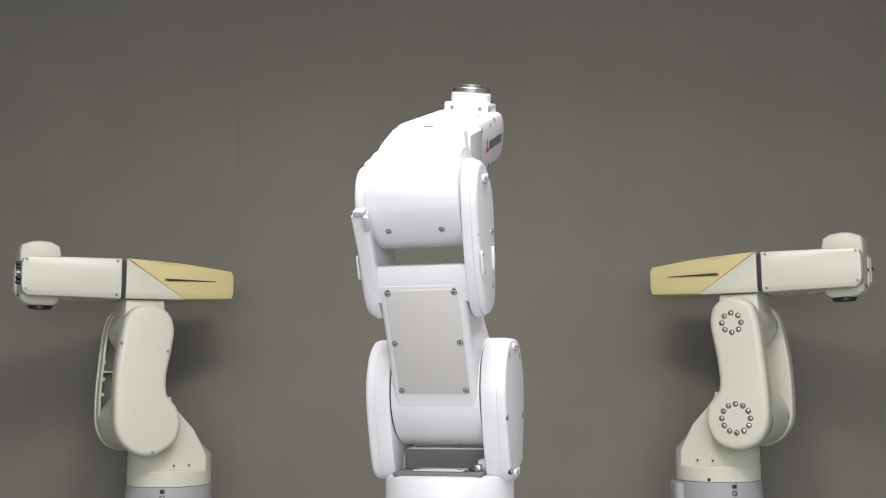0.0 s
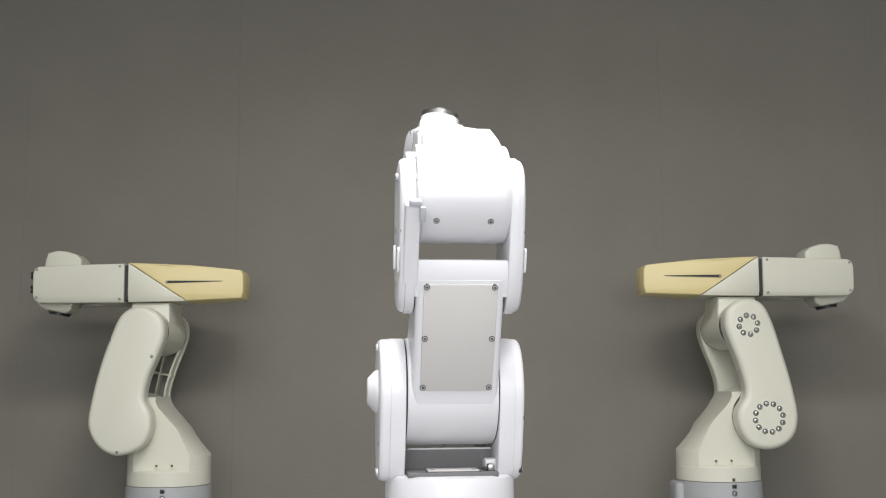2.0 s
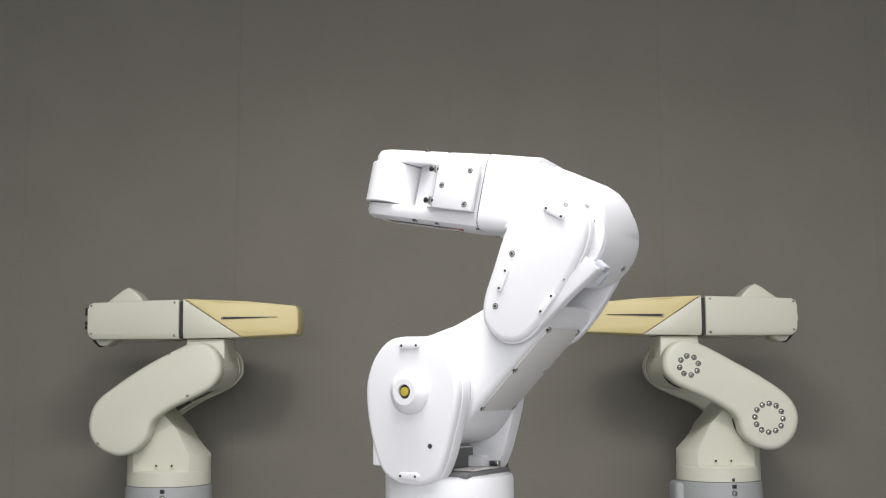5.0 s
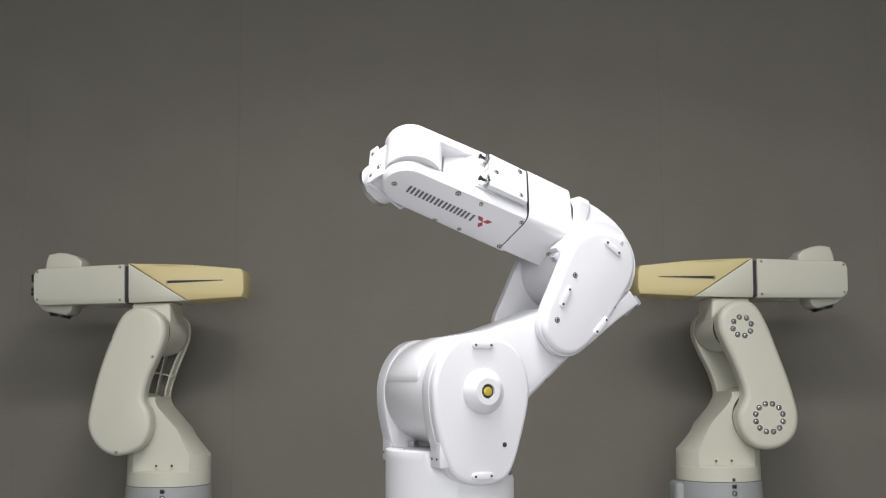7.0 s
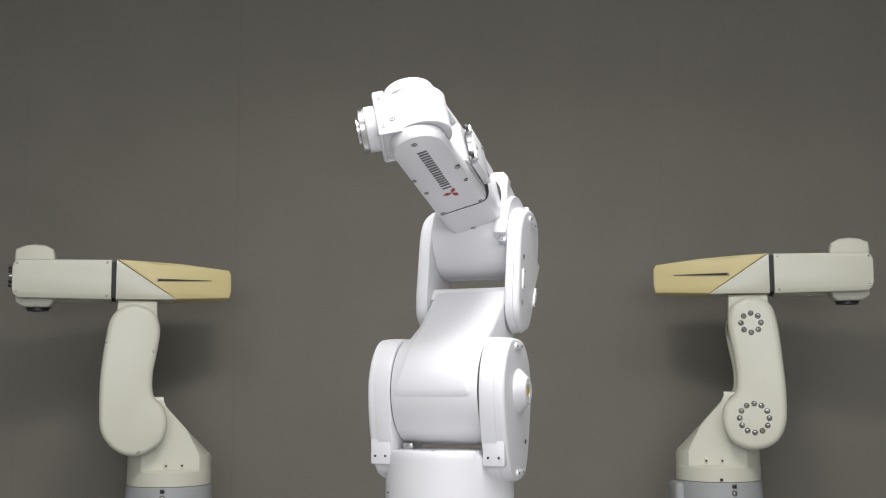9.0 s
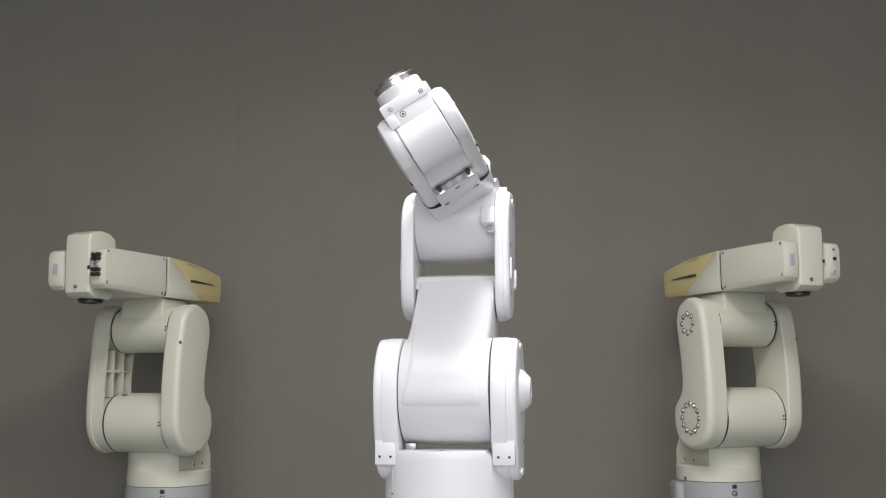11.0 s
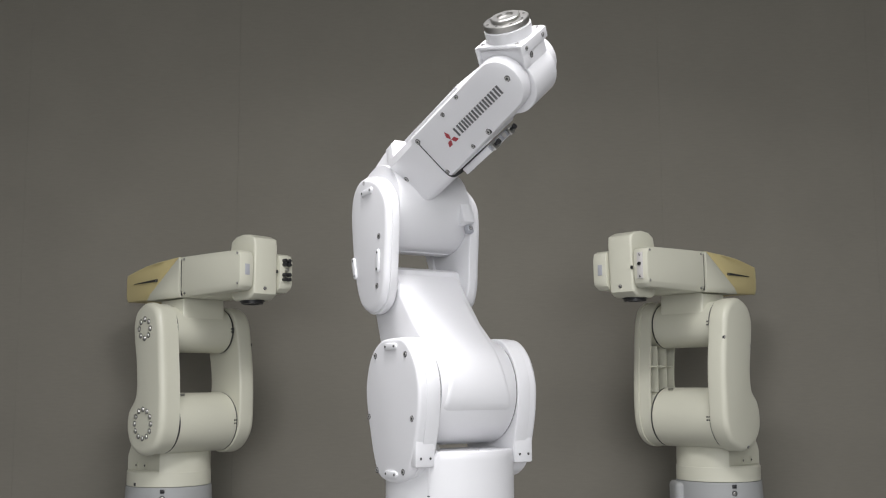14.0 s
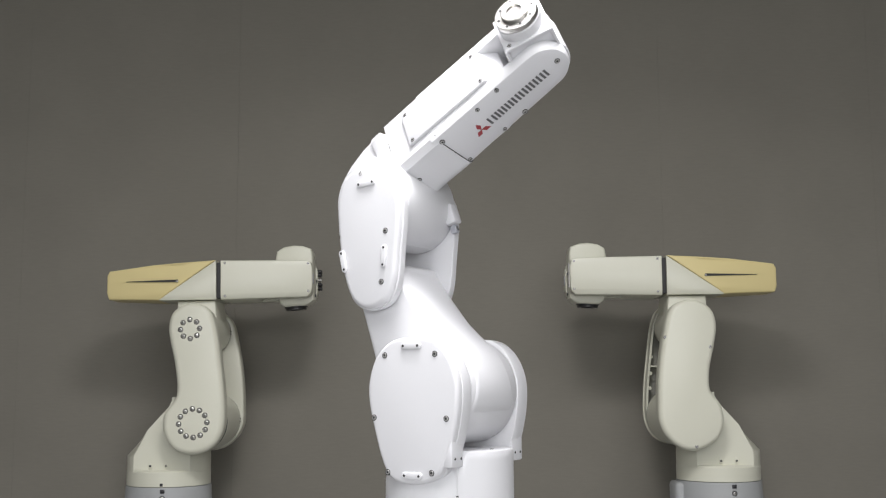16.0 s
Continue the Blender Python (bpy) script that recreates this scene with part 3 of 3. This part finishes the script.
    part("drive_ring", lathe([(0.0612, 0.0890), (0.0612, 0.0927)], "y", 56), SEAM, fore, "black seal ring")
    for z in (-0.0062, 0.0022):
        for y0 in (0.0835, 0.0897):
            part("zero_mark", box(0.0602, 0.0628, y0, y0 + 0.004, z, z + 0.0042, 0.0006), BLACK, fore)
    neck = [(-0.058, 0.0), (-0.055, 0.083), (0.05, 0.083), (0.056, 0.0)]
    part("neck", prism(neck, -0.068, 0.068, 0.008, 0.008), CREAM, fore)
    wedge = [(0.0555, 0.1915), (0.0555, 0.0835), (-0.1035, 0.0855)]
    part("collar", chamfer_low(prism(wedge, -0.0868, 0.0868, 0.0012, 0.0012), 0.1015, 0.006), CREAM, fore)
    capo = [(0.0545, 0.1925), (-0.104, 0.0865), (-0.2505, 0.0935), (-0.256, 0.112), (-0.2555, 0.160), (-0.2485, 0.172), (-0.118, 0.1845)]
    cap = part("rear_cap", taper(chamfer_low(cap_mesh(capo), 0.104, 0.006)), YELLOW, fore, "pale yellow tapered rear cap")
    slot = [(-0.05 - 0.015 * k, 0.1415) for k in range(11)] + [(-0.2 + 0.015 * k, 0.1405 - 0.0006 * k) for k in range(11)]
    for s in (-1, 1):
        part("slot", taper(prism(slot, s * 0.084, s * 0.0874)), SEAM, cap, "dark tapering groove")
        share("bolt", SMALLBOLT, cap, facing(-0.052, s * 0.0872, 0.137, (0, s, 0)))
    part("joint_ring", box(0.0555, 0.068, -0.08, 0.08, 0.0875, 0.1865, 0.002), SEAM, fore, "dark joint gap")
    root = [(0.0675, 0.0825), (0.0675, 0.1905), (0.15, 0.1895), (0.19, 0.17), (0.19, 0.10), (0.15, 0.0815)]
    part("fork_root", prism(root, -0.0475, 0.0475, 0.002, 0.002), CREAM, fore)
    prong = [(0.0675, 0.0825), (0.0675, 0.191), (0.2, 0.1885), (0.305, 0.1855), (0.3165, 0.18), (0.3215, 0.165), (0.3205, 0.108), (0.3165, 0.094), (0.305, 0.0845)]
    for s in (-1, 1):
        part("prong", chamfer_low(prism(prong, s * 0.0435, s * 0.0865, 0.003, 0.004, 2), 0.100, 0.006), CREAM, fore)
        bolts(fore, SMALLBOLT, [(0.080, s * 0.0867, 0.183), (0.310, s * 0.0867, 0.1765), (0.080, s * 0.085, 0.0925), (0.310, s * 0.0862, 0.100)], (0, s, 0))
    part("label_plate", box(0.3205, 0.3222, -0.07, -0.056, 0.122, 0.15, 0.0005), LABEL, fore, "small grey printed label")
    if ports == "black":
        for y_ in (0.056, 0.070):
            for z in (0.167, 0.157, 0.130, 0.118):
                part("port", lathe([(0.0052, 0.320), (0.0052, 0.331), (0.003, 0.3318)], "x", 14, (0, y_, z)), BLACK, fore, "black round air port")
        part("port", lathe([(0.005, 0.320), (0.005, 0.330), (0.003, 0.3308)], "x", 14, (0, 0.063, 0.143)), STEEL, fore)
    else:
        part("port_plate", box(0.3205, 0.3235, 0.056, 0.073, 0.105, 0.172, 0.001), PALE, fore, "pale metal connector plate")
        part("port", lathe([(0.0042, 0.3235), (0.0042, 0.328), (0.002, 0.3285)], "x", 14, (0, 0.0645, 0.143)), BLACK, fore)
        bolts(fore, SMALLBOLT, [(0.3236, 0.0645, 0.166), (0.3236, 0.0645, 0.111)], (1, 0, 0))

    # hand, origin on the wrist axis, tool flange ahead along x
    outline = [(-0.066, 0.060), (-0.084, 0.057), (-0.0945, 0.033), (-0.0975, 0.008), (-0.0945, -0.02), (-0.084, -0.039), (-0.064, -0.044), (0.052, -0.043), (0.064, -0.040), (0.072, -0.031), (0.074, -0.026), (0.074, 0.028), (0.070, 0.042), (0.060, 0.055)]
    hand = part("hand", prism(outline, -0.0375, 0.0375, 0.006, 0.006), CREAM, robot)
    part("wrist_pin", lathe([(0.04, -0.044), (0.04, 0.044)], "y", 40), CREAM, hand)
    part("flange", lathe([(0.0325, 0.0735), (0.0325, 0.076), (0.029, 0.077), (0.029, 0.0825), (0.018, 0.0825), (0.016, 0.080), (0.005, 0.080)], "x", 40), BLACK, hand, "dark round tool flange")
    for k in range(8):
        t = math.pi * (k + 0.5) / 4
        share("bolt", SMALLBOLT, hand, facing(0.0826, 0.0235 * math.cos(t), 0.0235 * math.sin(t), (1, 0, 0)))
    bolts(hand, BOLT, [(0.046, -0.003, 0.0578)], (0, 0, 1))
    part("zero_mark", box(-0.004, 0.004, 0.0335, 0.038, 0.055, 0.0607, 0.0006), BLACK, hand)
    return robot, (turret, upper, fore, hand)


def turret_body(a):
    """A round body with two flat sides and a sloping back."""
    bm = bmesh.new()
    rows = [(-0.150, -0.113, 0.113, 0.083), (-0.096, -0.113, 0.113, 0.083), (-0.090, -0.108, 0.110, 0.0825), (-0.02, -0.041, 0.095, 0.0825), (0.042, 0.015, 0.09, 0.0825), (0.058, 0.022, 0.09, 0.081), (0.068, 0.022, 0.088, 0.077)]
    loops = []
    for z, back, front, half in rows:
        ring = []
        for i in range(72):
            t = 2 * math.pi * (i + 0.5) / 72
            px, py = 0.1128 * math.cos(t), 0.1128 * math.sin(t)
            ring.append(bm.verts.new((-a + max(back, min(front, px)), max(-half, min(half, py)), z)))
        loops.append(ring)
    for la, lb in zip(loops, loops[1:]):
        for i in range(72):
            bm.faces.new((la[i], la[(i + 1) % 72], lb[(i + 1) % 72], lb[i]))
    bm.faces.new(loops[-1])
    return bm


def cap_mesh(pts):
    """The cap's outline in several slices across, so that it can narrow evenly."""
    fine = []
    for i, p in enumerate(pts):
        q = pts[(i + 1) % len(pts)]
        n = max(1, int((Vector(q) - Vector(p)).length / 0.02))
        fine += [(p[0] + (q[0] - p[0]) * k / n, p[1] + (q[1] - p[1]) * k / n) for k in range(n)]
    return prism(fine, -0.0868, 0.0868, 0.004, 0.004, 3)


def taper(bm):
    """Narrow the rear cap towards its end."""
    for v in bm.verts:
        if v.co.x < -0.03:
            v.co.y *= 1 - 0.42 * ((-0.03 - v.co.x) / 0.23) ** 1.3
    return bm


WHITE_ARM, WHITE_LINKS = white_arm()
LEFT_ARM, LEFT_LINKS = cream_arm(-0.7637, 2.9985, 0.265, "cream industrial robot arm with yellow rear cap and black air ports", "black")
RIGHT_ARM, RIGHT_LINKS = cream_arm(0.7578, 2.9847, 0.272, "cream industrial robot arm with yellow rear cap and pale connector plate", "plate")

# ---- joint angles in degrees at these seconds ----
SECONDS = [0, 0.5, 1, 1.5, 2, 2.5, 3, 3.5, 4, 6.3, 6.5, 7, 7.5, 8, 8.5, 9, 9.2, 11.3, 11.5, 12, 12.5, 13, 13.5, 14, 14.5, 15, 15.5, 16]
WHITE_JOINTS = (
    [75.9, 84.4, 91, 93.7, 96.6, 102, 108.5, 113.5, 118, 191.3, 197.6, 206.2, 210.5, 223.9, 239.1, 250.8, 254, 262, 262.2, 264.8, 270.7, 278, 290.1, 302.8, 317, 328.1, 333.8, 327.3],
    [-27.7, -26.5, -24.2, -23.4, -24.9, -28.1, -32, -35.9, -39.9, -50.2, -50.1, -49.9, -48.5, -43.8, -38.7, -34.4, -32.7, -23.2, -21.6, -17.5, -16.2, -17.5, -18.5, -19.8, -20.3, -19.8, -19.4, -18.4],
    [8.6, 9.9, 10.2, 11.1, 13.1, 17.2, 23, 26.8, 30.7, 37.7, 35.8, 31.3, 27, 22.7, 19.6, 18.5, 18.8, 20.5, 19, 14.6, 10.1, 6.3, 4.3, 0.3, -5.1, -10, -13.1, -12.8],
    [6.9, 2.7, 2.1, 3.1, 6.7, 18.9, 53.7, 75.8, 87, 100.9, 106.5, 120.1, 128.6, 130.3, 121.1, 106, 100.2, 19.3, 12.4, 2.1, 1.4, 5, 24.3, 40.4, 57.6, 67.3, 73.1, 70.4],
    [-85, -80.4, -71.9, -79.8, -76.5, -76.5, -76, -75.5, -75, -72, -72.2, -72.8, -73.3, -73.9, -74.4, -74.9, -75.7, -72.8, -69.7, -69.1, -62.8, -62.8, -59, -54.1, -64.4, -68.7, -71, -73.1],
)
LEFT_JOINTS = (
    [-150.3, -162.9, -176.2, -181.5, -180.9, -182, -182, -181.8, -181.4, -181.2, -181.2, -181.2, -181.2, -181, -177, -164, -158.5, -102.6, -97.1, -89.5, -80.8, -67.5, -54.2, -41.7, -28.6, -15.4, -3, -0],
    [0.2, 0.1, 0.4, 0.1, -11.3, -25.7, -40, -54.2, -68.6, -30.5, -25, -12.2, -1.5, -0.5, 0, 0.8, -0.4, -0.5, -0.5, -0.4, -0.3, 0.1, -0.5, -0.7, -1.2, -1.8, -1.7, -3.1],
    [-0.1, -0.1, -0.2, 0, 11.7, 26.2, 40.5, 54.8, 69.3, 30.5, 25, 13.6, 1.9, 0.6, 0, -0.8, 0.3, -0.2, -0.1, -0.1, -0.1, -0.9, -0.4, -0.4, 0.4, 0.9, 0.4, 1.8],
)
RIGHT_JOINTS = (
    [-30.7, -17.9, -5.1, 1.7, 2.1, 2.2, 2.1, 1.6, 1.3, 2.1, 2, 2.2, 2.5, 2.6, -1.3, -14.2, -19, -76.6, -81.6, -90.4, -97.3, -110.2, -123.2, -136.6, -150.3, -163.5, -176, -180.6],
    [-0.6, -0.9, -0.6, -0.6, -10.5, -24.9, -39.1, -53.4, -67.6, -35.4, -29.4, -14.6, -1.5, -0, 0.3, 0.2, -0.2, 0.3, 0.5, 0.7, 0.6, 0.5, 0.2, 0.6, -0.8, -1.4, -1.4, -2.4],
    [0.3, 0.8, 0.6, 1, 10.7, 24.8, 39.1, 53.2, 67.6, 36.1, 30.3, 15.2, 2.2, 0.8, 0, -0.1, 0.3, -1.2, -1.2, -1.2, -1.2, -1.3, -0.8, -0.3, 1.1, 1.6, 1.4, 2.2],
)


def joint(values, t):
    """A smooth curve through the values."""
    n = len(SECONDS)
    i = max(0, min(n - 2, sum(1 for s in SECONDS if s <= t) - 1))

    def slope(k):
        lo, hi = max(k - 1, 0), min(k + 1, n - 1)
        return (values[hi] - values[lo]) / (SECONDS[hi] - SECONDS[lo])
    h = SECONDS[i + 1] - SECONDS[i]
    u = (t - SECONDS[i]) / h
    return ((2 * u ** 3 - 3 * u ** 2 + 1) * values[i] + (u ** 3 - 2 * u ** 2 + u) * h * slope(i)
            + (3 * u ** 2 - 2 * u ** 3) * values[i + 1] + (u ** 3 - u ** 2) * h * slope(i + 1))


def white_poses(t):
    q = [joint(v, t) for v in WHITE_JOINTS]
    m1 = pose(0, 0, C_Z, rz=q[0])
    m2 = m1 @ pose(0, 0, 0, ry=q[1])
    m3 = m2 @ pose(0, 0, C_UP, ry=q[2])
    m4 = m3 @ pose(0, 0, C_OFF, rx=q[3])
    return m1, m2, m3, m4, m4 @ pose(C_FORE, 0, 0, ry=q[4])


def cream_poses(joints, jz, t):
    q = [joint(v, t) for v in joints]
    m1 = pose(0, 0, 0, rz=q[0]) @ pose(S_AHEAD, 0, jz)
    m2 = m1 @ pose(0, 0, 0, ry=q[1])
    m3 = m2 @ pose(0, 0, S_UP, ry=q[2])
    return m1, m2, m3, m3 @ pose(S_WX, 0, S_WZ, ry=90 + q[1])


def motions():
    beats = [i * 0.25 for i in range(65)]
    for k, link in enumerate(WHITE_LINKS):
        walk(link, [(t, white_poses(t)[k]) for t in beats])
    for links, joints, jz in ((LEFT_LINKS, LEFT_JOINTS, 0.265), (RIGHT_LINKS, RIGHT_JOINTS, 0.272)):
        for k, link in enumerate(links):
            walk(link, [(t, cream_poses(joints, jz, t)[k]) for t in beats])


motions()
